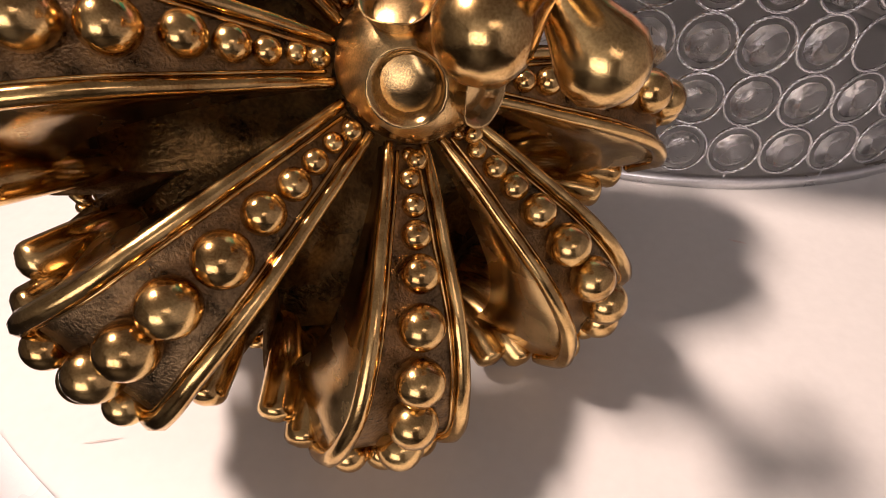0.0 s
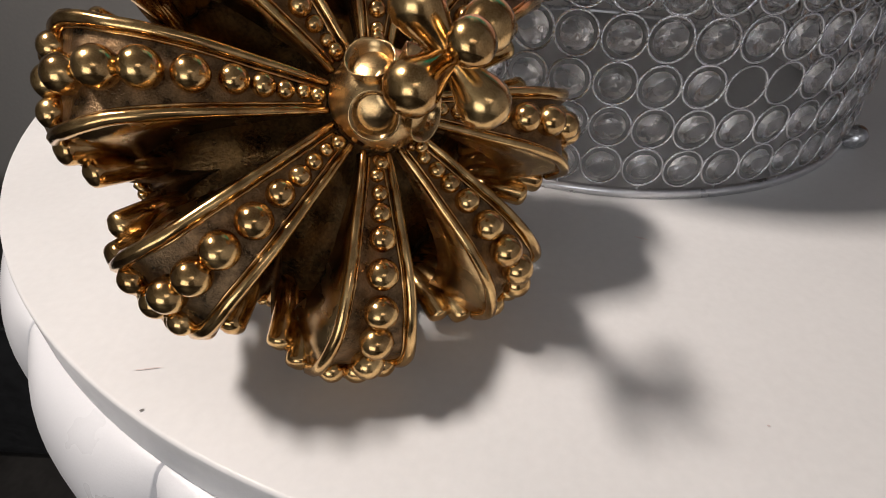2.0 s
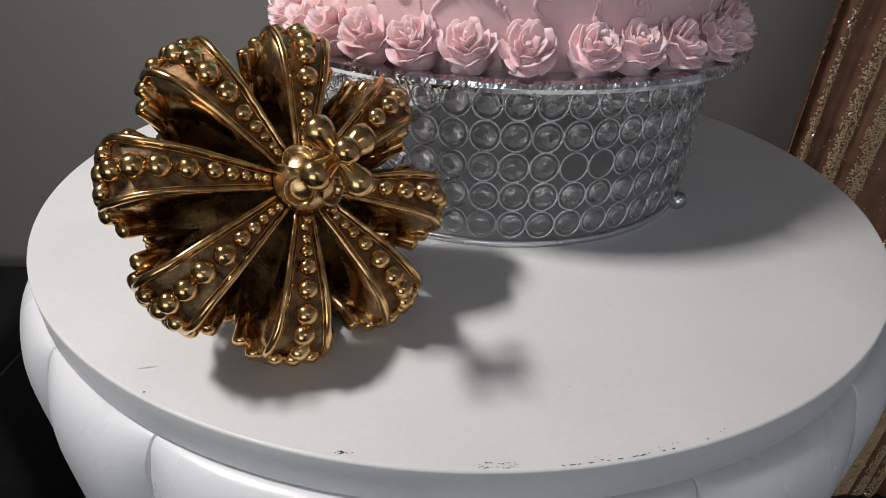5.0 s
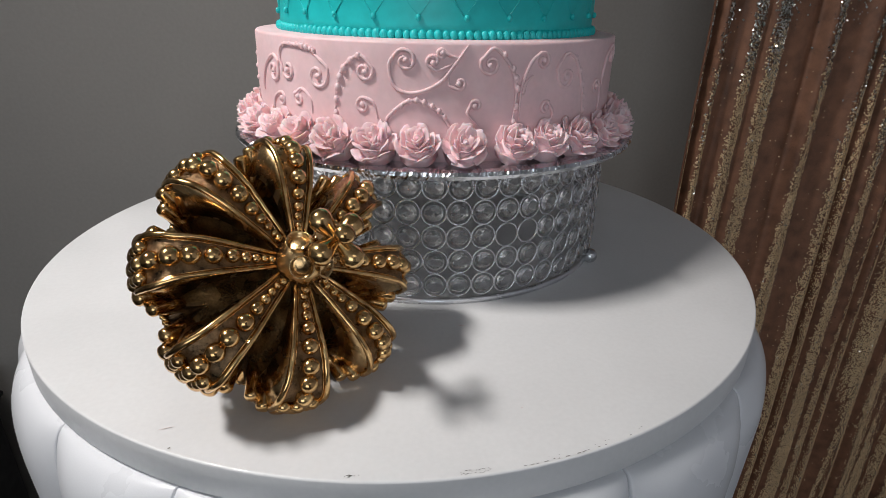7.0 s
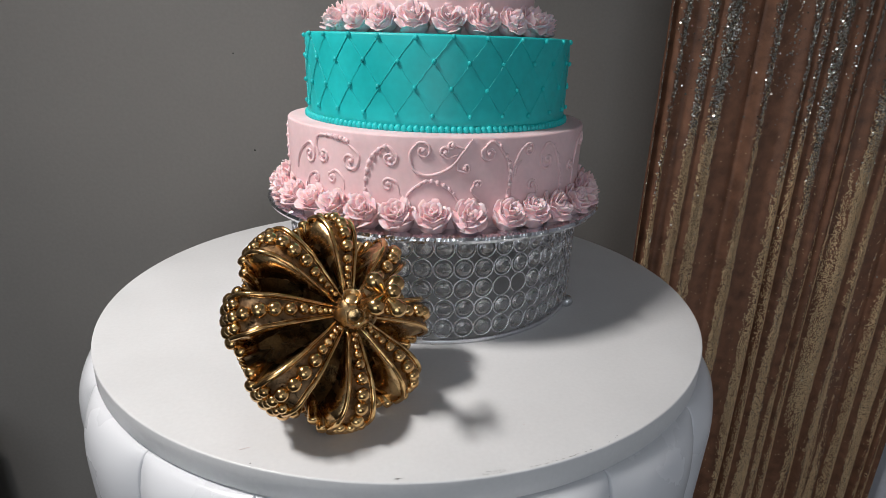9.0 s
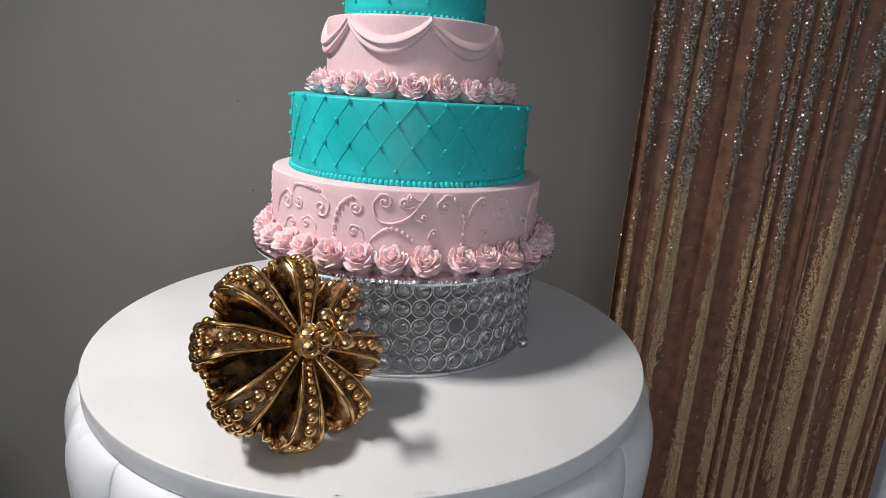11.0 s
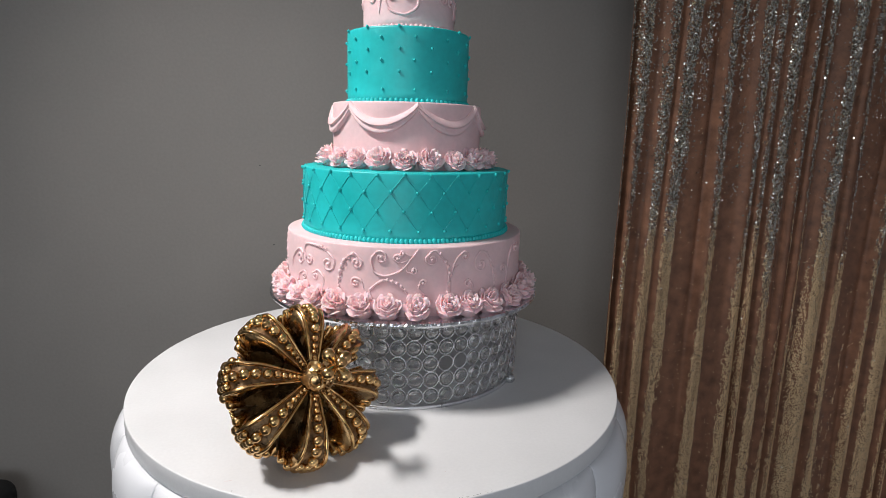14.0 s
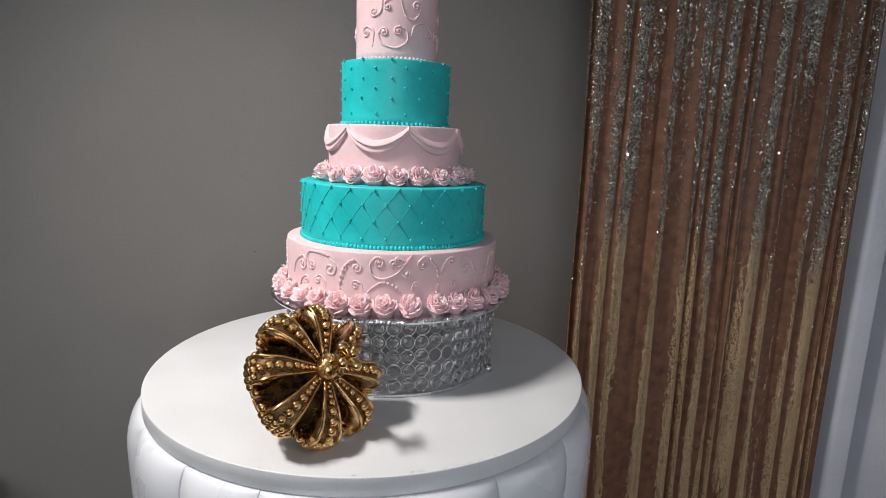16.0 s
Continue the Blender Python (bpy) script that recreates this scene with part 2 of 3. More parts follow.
for k in range(PANELS):
    start, end = SEAMS[k], SEAMS[(k + 1) % PANELS] + (360 if k == PANELS - 1 else 0)
    for f in near_seam + [1 - q for q in near_seam[-2:0:-1]]:
        a = radians(start + (end - start) * f)
        row = [((TABLE_R - 0.08) * math.cos(a), (TABLE_R - 0.08) * math.sin(a), ztop)]
        for down in downs:
            # upright pleats down to the first row of buttons, diamonds below it
            if down <= 0.17:
                gap = min(f, 1 - f)
            else:
                v = (down - 0.17) / 0.26
                p, q = (k + f + v) % 1, (k + f - v) % 1
                gap = min(p, 1 - p, q, 1 - q)
            shoulder = math.sqrt(1 - (1 - min(1, down / 0.062)) ** 2.2)
            puff = 1 - (1 - min(1, gap / 0.42)) ** 2.6
            crease = max(0, 1 - gap / (0.008 + 0.07 * min(down, 0.17))) ** 1.2
            wrinkle = 0.0011 * math.exp(-gap / 0.09) * noise.noise(Vector((k * 5 + f * 9, down * 95, 1))) * min(1, down / 0.01)
            r = TABLE_R - 0.001 + shoulder * (0.014 + 0.0125 * puff) - crease * (0.005 + 0.007 * shoulder) + wrinkle
            r -= 0.035 * max(0, down - 0.07) + 0.06 * max(0, down - 0.45)
            row.append((r * math.cos(a), r * math.sin(a), ztop - down))
        rows.append(row)
grid(bm, rows, closed_u=True)
part("padded_body", bm, VINYL, table, "white tufted vinyl body")
button = ball_mesh("button", VINYL, 12, 8)
for deg in SEAMS:
    a = radians(deg)
    r = TABLE_R + 0.004
    place("tuft_button", button, table, (r * math.cos(a), r * math.sin(a), ztop - 0.17), (0.012, 0.012, 0.012))
rng = random.Random(5)
for a0, a1, n in ((-90.2, -87.3, 26), (-82, -70, 10), (-100.9, -99.6, 10)):
    bm = bmesh.new()
    for k in range(n):
        a = radians(rng.uniform(a0, a1))
        r = TABLE_R - rng.uniform(0.0020, 0.0060)
        w, h = rng.uniform(0.0003, 0.0011), rng.uniform(0.00015, 0.0004)
        t, o = Vector((-math.sin(a), math.cos(a), 0)), Vector((math.cos(a), math.sin(a), 0))
        c = o * r + Vector((0, 0, TABLE_Z + 0.0004))
        bm.faces.new([bm.verts.new(c + t * x * w + o * y * h) for x, y in ((-1, -0.4), (0.2, -1), (1, 0.3), (-0.3, 1))])
    tagged(part("scuff_mark", bm, SCUFF, table, "grey scuffs in the white paint", False), kind="stuff")

# a worn line along the rim, and a few small marks on the paint
bm = bmesh.new()
for k in range(46):
    a = radians(-84.4 + 9.3 * k / 45)
    if noise.noise(Vector((k * 0.45, 3, 1))) < 0.05:
        continue
    r, h, w = TABLE_R - 0.0022 - 0.0006 * noise.noise(Vector((k * 0.9, 0, 7))), 0.00035, 0.0011
    t, o = Vector((-math.sin(a), math.cos(a), 0)), Vector((math.cos(a), math.sin(a), 0))
    c = o * r + Vector((0, 0, TABLE_Z + 0.0004))
    bm.faces.new([bm.verts.new(c + t * x * w + o * y * h) for x, y in ((-1, -0.6), (0.3, -1), (1, 0.4), (-0.4, 0.9))])
tagged(part("scuff_mark", bm, SCUFF, table, "thin worn line along the rim", False), kind="stuff")
STAIN = material("faint_red_smear", (0.76, 0.66, 0.65), 0.6, scale=300, vary=0.1)
for x, y, length, wide, turn, mat in ((-0.246, -0.358, 0.0065, 0.0004, 12, STAIN), (-0.009, -0.247, 0.004, 0.0008, -20, STAIN), (0.015, -0.371, 0.0008, 0.0005, 0, STAIN), (-0.239, -0.379, 0.0010, 0.0006, 30, SCUFF)):
    bm = bmesh.new()
    c, d = Vector((x - TABLE_X, y - TABLE_Y, TABLE_Z + 0.0004)), Vector((math.cos(radians(turn)), math.sin(radians(turn)), 0))
    n = Vector((-d.y, d.x, 0))
    bm.faces.new([bm.verts.new(c + d * u * length + n * v * wide) for u, v in ((-1, 0), (-0.3, -1), (0.6, -0.7), (1, 0.2), (0.2, 1), (-0.7, 0.6))])
    part("paint_mark", bm, mat, table, "small faint mark on the white paint", False)

# ---- the crystal cake stand ----
STAND_R, RING_N, RING_ROWS, RING_STEP = 0.204, 52, 5, 0.0256
stand = thing("cake_stand", "silver round cake stand of wire rings set with clear crystals", "cake stand", (0, 0, TABLE_Z))
bm = bmesh.new()
lathe(bm, [(STAND_R - 0.003, 0.0005), (STAND_R + 0.0012, 0.0005), (STAND_R + 0.0012, 0.0058), (STAND_R - 0.003, 0.0058), (STAND_R - 0.003, 0.0005)], 128, False)
part("base_ring", bm, STEEL, stand)
bm = bmesh.new()
lathe(bm, [(0, 0.1375), (STAND_R + 0.003, 0.1375), (STAND_R + 0.003, 0.1425), (0, 0.1425)], 128, False)
bmesh.ops.remove_doubles(bm, verts=bm.verts, dist=1e-6)
part("top_plate", bm, CHROME, stand, "mirror-bright metal top plate")
bm = bmesh.new()
rr = 0.01195
for s in (0, math.pi):
    tube(bm, [((rr + 0.00026 * math.cos(13 * a + s)) * math.cos(a), 0.00026 * math.sin(13 * a + s), (rr + 0.00026 * math.cos(13 * a + s)) * math.sin(a) * 1.03) for a in [2 * math.pi * k / 64 for k in range(64)]], 0.00070, 6, True)
ring_me = mesh_of("wire_ring", bm, WIRE)
bm = bmesh.new()
cr = 0.0093
levels = [(0.42, 0.0028), (0.73, 0.0020), (1.0, 0.0005), (1.0, -0.0004), (0.54, -0.0023), (0.03, -0.0042)]
rows = []
for k in range(9):
    row = []
    for i, (f, y) in enumerate(levels):
        a = 2 * math.pi * (k + (0.5 if i % 2 else 0)) / 9
        row.append((cr * f * math.cos(a), -y, cr * f * math.sin(a)))
    rows.append(row)
vs = grid(bm, rows, closed_u=True)
bm.faces.new([r[0] for r in vs])
bm.faces.new([r[-1] for r in vs])
crystal_me = mesh_of("crystal", bm, GLASS, False)
rng = random.Random(11)
for row in range(RING_ROWS):
    for k in range(RING_N):
        deg = (-91.1, -91.1, -91.65, -91.65, -91.3)[row] + 360 / RING_N * k + rng.uniform(-0.15, 0.15)
        a = radians(deg)
        z = 0.0220 + RING_STEP * row + rng.uniform(-0.0005, 0.0005)
        at = (STAND_R * math.cos(a), STAND_R * math.sin(a), z)
        place("wire_ring", ring_me, stand, at, 1, Euler((0, 0, a + math.pi / 2)))
        if not (row == 2 and k in (2, 3)):
            place("crystal", crystal_me, stand, at, 1, Euler((0, 0, a + math.pi / 2)).to_quaternion() @ Euler((rng.uniform(-0.08, 0.08), rng.uniform(-3, 3), rng.uniform(-0.08, 0.08))).to_quaternion())
bm = bmesh.new()
tube(bm, [(0, 0, -0.0025), (0, 0, 0.0025)], 0.0006, 6)
pin_me = mesh_of("pin", bm, WIRE)
for k in range(RING_N // 2):
    a = radians(-91.1 + 720 / RING_N * k)
    place("pin", pin_me, stand, (STAND_R * math.cos(a), STAND_R * math.sin(a), 0.0085))
foot = ball_mesh("ball_foot", CHROME, 20, 12)
for deg in (-36, 84, 204):
    a = radians(deg)
    place("ball_foot", foot, stand, ((STAND_R + 0.006) * math.cos(a), (STAND_R + 0.006) * math.sin(a), 0.0088), 0.0088)

# ---- the foil cake board ----
BOARD_Z = TABLE_Z + 0.1425
board = thing("cake_board", "round cake board wrapped in crinkled silver foil", "cake board", (0, 0, BOARD_Z))
bm = bmesh.new()
rows = []
for k in range(720):
    a = 2 * math.pi * k / 720
    row = []
    for i, (r, z) in enumerate([(0.15, 0.0002), (0.222, 0.0002), (0.229, -0.003), (0.2335, -0.002), (0.2355, 0.0015), (0.234, 0.005), (0.228, 0.0062), (0.2, 0.006), (0.0, 0.006)]):
        w = noise.noise(Vector((a * 26, i * 3.1, 0))) * 0.0009 + noise.noise(Vector((a * 120, i * 1.7, 4))) * 0.0011 if 0 < i < 7 else 0
        row.append(((r + w) * math.cos(a), (r + w) * math.sin(a), max(0.0002, z + 0.6 * w) if i < 2 else z + 0.6 * w))
    rows.append(row)
grid(bm, rows, closed_u=True)
bmesh.ops.remove_doubles(bm, verts=bm.verts, dist=1e-6)
part("foil_board", bm, FOIL, board, smooth=False)

# ---- the cake ----
CAKE_Z = BOARD_Z + 0.006
cake = thing("tiered_cake", "five-tier buttercream cake in pink and teal with piped roses", "cake", (0, 0, CAKE_Z))
TIERS = [("bottom_tier", 0.2032, 0.8985, 1.0030, PINK, "pink tier with piped scrolls and a ring of roses"),
         ("quilted_tier", 0.1760, 1.0030, 1.1075, TEAL, "teal tier with a piped diamond lattice"),
         ("swag_tier", 0.1256, 1.1075, 1.2110, PINK, "pink tier with draped icing swags"),
         ("dotted_tier", 0.1012, 1.2110, 1.3235, TEAL, "teal tier with piped dots"),
         ("top_tier", 0.0750, 1.3235, 1.4500, PINK, "pink top tier with piped scrolls")]
tiers = {}
for i, (name, r, z0, z1, mat, label) in enumerate(TIERS):
    bm = bmesh.new()
    z0, z1 = z0 - CAKE_Z, z1 - CAKE_Z
    e = 0.003
    prof = [(0, z0), (r, z0)] + [(r, z0 + (z1 - e - z0) * k / 8) for k in range(1, 8)]
    prof += [(r - e + e * math.cos(t), z1 - e + e * math.sin(t)) for t in (0, 0.5, 1.0, 1.57)] + [(r * 0.7, z1 + 0.0008), (0, z1 + 0.001)]
    lathe(bm, prof, 160, False, lambda a, z, i=i: 0.004 * noise.noise(Vector((math.cos(a) * 1.7, math.sin(a) * 1.7, z * 9 + i * 7))) + 0.0012 * noise.noise(Vector((math.cos(a) * 9, math.sin(a) * 9, z * 40 + i))))
    bmesh.ops.remove_doubles(bm, verts=bm.verts, dist=1e-6)
    tiers[name] = part(name, bm, mat, cake, label)


def on_wall(r, u, z, out=0.0):
    """A point on a tier's side: u metres along it from the front, z above the table's world zero."""
    a = u / r - math.pi / 2
    return Vector(((r + out) * math.cos(a), (r + out) * math.sin(a), z - CAKE_Z))


def rose_parts(seed):
    """The meshes of one piped rose: its bud and its petals."""
    rg = random.Random(seed)
    bm = bmesh.new()
    pts = [(0.0032 * (1 - t * 0.6) * math.cos(9 * t), 0.0032 * (1 - t * 0.6) * math.sin(9 * t), 0.004 + 0.0135 * t) for t in [k / 14 for k in range(15)]]
    tube(bm, pts, [0.0028 * (1.05 - 0.6 * k / 14) for k in range(15)], 7)
    bmesh.ops.create_cone(bm, cap_ends=True, segments=14, radius1=0.0165, radius2=0.0105, depth=0.013, matrix=Matrix.Translation((0, 0, 0.0015)))
    bud = mesh_of("rose", bm, ROSE)
    made = []
    for ring, (n, rad, height, lean, spread) in enumerate([(3, 0.0038, 0.0200, 80, 0.66), (5, 0.0076, 0.0192, 74, 0.64), (6, 0.0116, 0.0176, 64, 0.60), (7, 0.0152, 0.0146, 46, 0.58)]):
        off = rg.uniform(0, 6.28)
        for k in range(n):
            mid = off + 2 * math.pi * k / n + rg.uniform(-0.2, 0.2)
            half = spread * math.pi * 2 / n * rg.uniform(0.85, 1.2)
            top = height * rg.uniform(0.85, 1.15)
            ln = radians(90 - lean) * rg.uniform(0.75, 1.15)
            skew = rg.uniform(-0.5, 0.5)
            sheet = []
            for i in range(9):
                q = i / 8 * 2 - 1
                a = mid + q * half
                edge = (0.50 + 0.50 * (1 - abs(q - skew * (1 - q * q)) ** 2.2)) * (1 + 0.24 * noise.noise(Vector((q * 3.4, k * 3.7 + ring * 11, seed))))
                ro, ri = [], []
                for j in range(6):
                    v = j / 5
                    flare = math.sin(ln) * v ** 1.5 * 0.0050 * edge
                    lip = 0.0016 * max(0, v - 0.7) / 0.3 * edge
                    r = rad * (0.55 + 0.45 * min(1, v * 1.6)) + flare + lip + 0.0012 * q * (1 if k % 2 else -1)
                    z = 0.001 + top * edge * (v - 0.28 * math.sin(ln) * v * v) - (0.002 if ring == 3 else 0)
                    th = 0.0015 * (1 - 0.85 * v) + 0.00015
                    ro.append((r * math.cos(a), r * math.sin(a), z))
                    ri.append(((r - 2 * th) * math.cos(a), (r - 2 * th) * math.sin(a), z + th * 0.4))
                sheet.append(ro + ri[::-1])
            bm = bmesh.new()
            vs = grid(bm, sheet, closed_v=True)
            bm.faces.new(vs[0])
            bm.faces.new(vs[-1])
            made.append(mesh_of("petal", bm, ROSE))
    return bud, made


rose_kinds = [rose_parts(q) for q in (1, 2, 3, 4, 5, 6)]
rng = random.Random(21)


def ring_of_roses(r, z, n, phase, size):
    for k in range(n):
        a = radians(phase) + 2 * math.pi * k / n + rng.uniform(-0.02, 0.02)
        tilt = Euler((0, radians(44 + rng.uniform(-12, 12)), a)).to_quaternion() @ Euler((0, 0, rng.uniform(0, 6.28))).to_quaternion()
        q = size * rng.uniform(0.92, 1.08)
        bud, petals = rng.choice(rose_kinds)
        rose = place("rose", bud, cake, (r * math.cos(a), r * math.sin(a), z - CAKE_Z), (q, q, q), tilt)
        tagged(rose, "piped pink icing rose")
        for me in petals:
            place("petal", me, rose, (0, 0, 0))


ring_of_roses(0.2110, 0.9115, 33, -90.6, 1.09)
ring_of_roses(0.1330, 1.1200, 22, -97.0, 1.04)

# pearls along the feet of the tiers
pearl_teal, pearl_pink = ball_mesh("pearl_teal", TEAL, 12, 8), ball_mesh("pearl_pink", PINK, 12, 8)


def border(parent, r, z, n, me, size):
    for k in range(n):
        a = 2 * math.pi * k / n
        s = size * rng.uniform(0.9, 1.1)
        place("icing_pearl", me, parent, (r * math.cos(a), r * math.sin(a), z - CAKE_Z), (s * 0.95, s, s * 1.2), Euler((0, 0, a)))


border(tiers["quilted_tier"], 0.1768, 1.0062, 158, pearl_teal, 0.0040)
border(tiers["dotted_tier"], 0.1016, 1.2132, 78, pearl_teal, 0.0034)
border(tiers["top_tier"], 0.0756, 1.3260, 62, pearl_pink, 0.0035)

# the quilted tier: dots at the crossings of a piped lattice
R2 = 0.1760
LROWS = [1.1040, 1.0785, 1.0500, 1.0215]
STEP2 = 2 * math.pi / 27
for i, z in enumerate(LROWS):
    for k in range(27):
        u = R2 * (STEP2 * (k + (0.5 if i % 2 == 0 else 0)) - 0.006 + rng.uniform(-0.012, 0.012))
        place("icing_dot", pearl_teal, tiers["quilted_tier"], on_wall(R2, u, z + rng.uniform(-0.0012, 0.0012), 0.0014), (0.0026, 0.0026, 0.0030))
bm = bmesh.new()
for i in range(3):
    for k in range(27):
        for side in (0, 1):
            a0 = STEP2 * (k + (0.5 if i % 2 == 0 else 0)) - 0.006
            a1 = a0 + STEP2 * (0.5 if side else -0.5)
            fade = rng.choice((0.3, 0.45, 0.7, 0.9, 1.1)) * (0.55 if k in (2, 3, 4) else 1)
            n = 9
            pts = [on_wall(R2, R2 * (a0 + (a1 - a0) * t / (n - 1)) + rng.uniform(-0.0006, 0.0006), LROWS[i] + (LROWS[i + 1] - LROWS[i]) * t / (n - 1), 0.0004) for t in range(n)]
            tube(bm, pts, [0.00062 * fade * rng.uniform(0.7, 1.25) for t in range(n)], 5)
part("piped_lattice", bm, TEAL, tiers["quilted_tier"])

# the dotted tier
R4 = 0.1012
for i, z in enumerate([1.3222, 1.3070, 1.2910, 1.2738, 1.2570, 1.2302]):
    for k in range(12):
        deg = -89.6 + 30 * k + (15 if i % 2 == 0 else 0) + rng.uniform(-1.2, 1.2)
        u = R4 * radians(deg + 90)
        place("icing_dot", pearl_teal, tiers["dotted_tier"], on_wall(R4, u, z + rng.uniform(-0.001, 0.001), 0.0014), (0.0022, 0.0022, 0.0026))
        place("icing_dot", pearl_teal, tiers["dotted_tier"], on_wall(R4, u + 0.0006, z - 0.0022, 0.0006), (0.0010, 0.0010, 0.0018))

# the swag tier: seven draped swags, each a broad sloping band over a thinner one
R3 = 0.1256
SWAG = [(0.02, -0.002), (0.0, 0.0022), (0.08, 0.0040), (0.24, 0.0068), (0.42, 0.0092), (0.47, 0.0093), (0.50, 0.0080), (0.53, 0.0052), (0.60, 0.0050), (0.72, 0.0064), (0.86, 0.0072), (0.95, 0.0068), (1.0, 0.0045), (1.0, -0.002)]
for k in range(7):
    a0 = radians(-89.0 + 360 / 7 * k)
    bm = bmesh.new()
    rows = []
    for i in range(33):
        s = i / 32
        a = a0 + 2 * math.pi / 7 * s
        sag = math.sin(math.pi * s) ** 0.8
        ztop, tall, reach = 1.2112 - 0.0262 * sag, 0.0125 + 0.0105 * sag, 0.62 + 0.42 * sag
        rip = 0.0006 * noise.noise(Vector((s * 6, k, 0)))
        row = []
        for v, out in SWAG:
            q = R3 + out * reach + (rip if out > 0.003 else 0)
            row.append((q * math.cos(a), q * math.sin(a), ztop - tall * v - CAKE_Z))
        rows.append(row)
    grid(bm, rows)
    part("icing_swag", bm, PINK, tiers["swag_tier"], "draped icing swag")

# piped scrolls
def curl(u, z, r, start, turns, way=1, n=22):
    """A spiral that winds in to its eye at (u, z); angles in degrees."""
    out = []
    for i in range(n):
        t = i / (n - 1)
        a = radians(start) + way * 2 * math.pi * turns * t
        rad = r * (1 - t) ** 0.8 + 0.0012
        out.append((u + rad * math.cos(a), z + rad * math.sin(a)))
    return out


def scroll(bm, r, ctrl, thick, curl_in=None, beads=None):
    """A piped line through (u, z) points in millimetres, with a curled end and a row of beads on a stretch of it."""
    pts = [(p.x, p.y) for p in smooth_path([(a / 1000, b / 1000, 0) for a, b in ctrl], 7)]
    if curl_in:
        pts += curl_in
    n = len(pts)
    tube(bm, [on_wall(r, u, z, 0.0006) for u, z in pts], [thick * (0.35 + 0.65 * min(1, i / 8, (n - 1 - i) / 3 + 0.4)) for i in range(n)], 6)
    if curl_in:
        u, z = curl_in[-1]
        bmesh.ops.create_uvsphere(bm, u_segments=8, v_segments=6, radius=thick * 1.7, matrix=Matrix.Translation(on_wall(r, u, z, 0.0008)))
    if beads:
        f0, f1, cnt, big = beads
        for k in range(cnt):
            u, z = pts[int((f0 + (f1 - f0) * k / (cnt - 1)) * (n - 1))]
            m = Matrix.Translation(on_wall(r, u + 0.0012, z, 0.001)) @ Matrix.Diagonal((1, 1, 1.3, 1))
            bmesh.ops.create_uvsphere(bm, u_segments=8, v_segments=6, radius=big * (0.7 + 0.3 * math.sin(math.pi * (k + 1) / (cnt + 1))), matrix=m)


R1, R5, PIPE = 0.2032, 0.0750, 0.0017
MOTIF = [
    ([(-2, 1001), (-12, 987), (-27, 969), (-49, 960), (-66, 965), (-71, 983), (-63, 995)], (-57, 987, 0.0085, 110, 1.2, -1), None),
    ([(-10, 990), (-18, 992), (-24, 996)], (-25, 993, 0.003, 90, 0.9, 1), None),
    ([(-14, 986), (-28, 980), (-37, 984)], (-32, 987, 0.0045, 180, 0.8, -1), None),
    ([(-19, 976), (-18, 967), (-11, 964)], (-9, 969, 0.004, -90, 0.8, 1), None),
    ([(-74, 929), (-72, 939), (-51, 954), (-28, 945), (-13, 925)], None, (0.42, 0.85, 7, 0.0025)),
    ([(9, 932), (-1, 942), (1, 950)], (6, 950, 0.004, 170, 0.9, -1), None),
    ([(41, 930), (44, 960), (38, 981), (22, 998), (11, 990)], (18, 985, 0.0085, 160, 1.2, 1), (0.03, 0.36, 6, 0.0030)),
    ([(48, 935), (49, 964), (57, 985), (67, 994)], (70, 987, 0.006, 80, 1.1, -1), None),
    ([(60, 975), (53, 968), (51, 958)], None, None),
    ([(132, 930), (127, 959), (113, 986), (99, 992), (88, 979)], (101, 972, 0.010, 170, 1.1, 1), (0.05, 0.3, 5, 0.0024)),
    ([(-126, 930), (-123, 958), (-115, 978), (-98, 990), (-87, 981)], (-94, 977, 0.0075, 20, 1.2, -1), (0.05, 0.42, 7, 0.0032)),
    ([(-82, 936), (-86, 950), (-94, 954)], (-96, 947, 0.006, 90, 1.0, 1), None),
]
MOTIF_SIDE = [
    ([(-247, 946), (-244, 958), (-233, 972), (-213, 983), (-202, 977)], (-213, 969, 0.0105, 35, 1.2, -1), None),
    ([(-146, 991), (-158, 994), (-170, 995), (-191, 994), (-198, 984), (-194, 971)], (-185, 972, 0.0085, 190, 1.1, 1), (0.02, 0.30, 7, 0.0024)),
    ([(-150, 991), (-143, 986), (-132, 977), (-133, 966)], (-144, 970, 0.0105, -20, 1.1, -1), None),
    ([(-153, 934), (-154, 947), (-165, 956), (-175, 951)], (-171, 947, 0.006, 140, 1.0, 1), None),
    ([(-220, 926), (-216, 941), (-206, 948)], (-201, 942, 0.006, 80, 1.0, -1), None),
    ([(83, 929), (86, 940), (80, 949)], (77, 945, 0.005, 60, 0.9, 1), None),
    ([(166, 932), (167, 950), (160, 962)], (155, 958, 0.006, 60, 1.0, 1), None),
    ([(168, 955), (172, 970), (179, 985), (194, 994)], (198, 986, 0.008, 90, 1.1, -1), None),
]
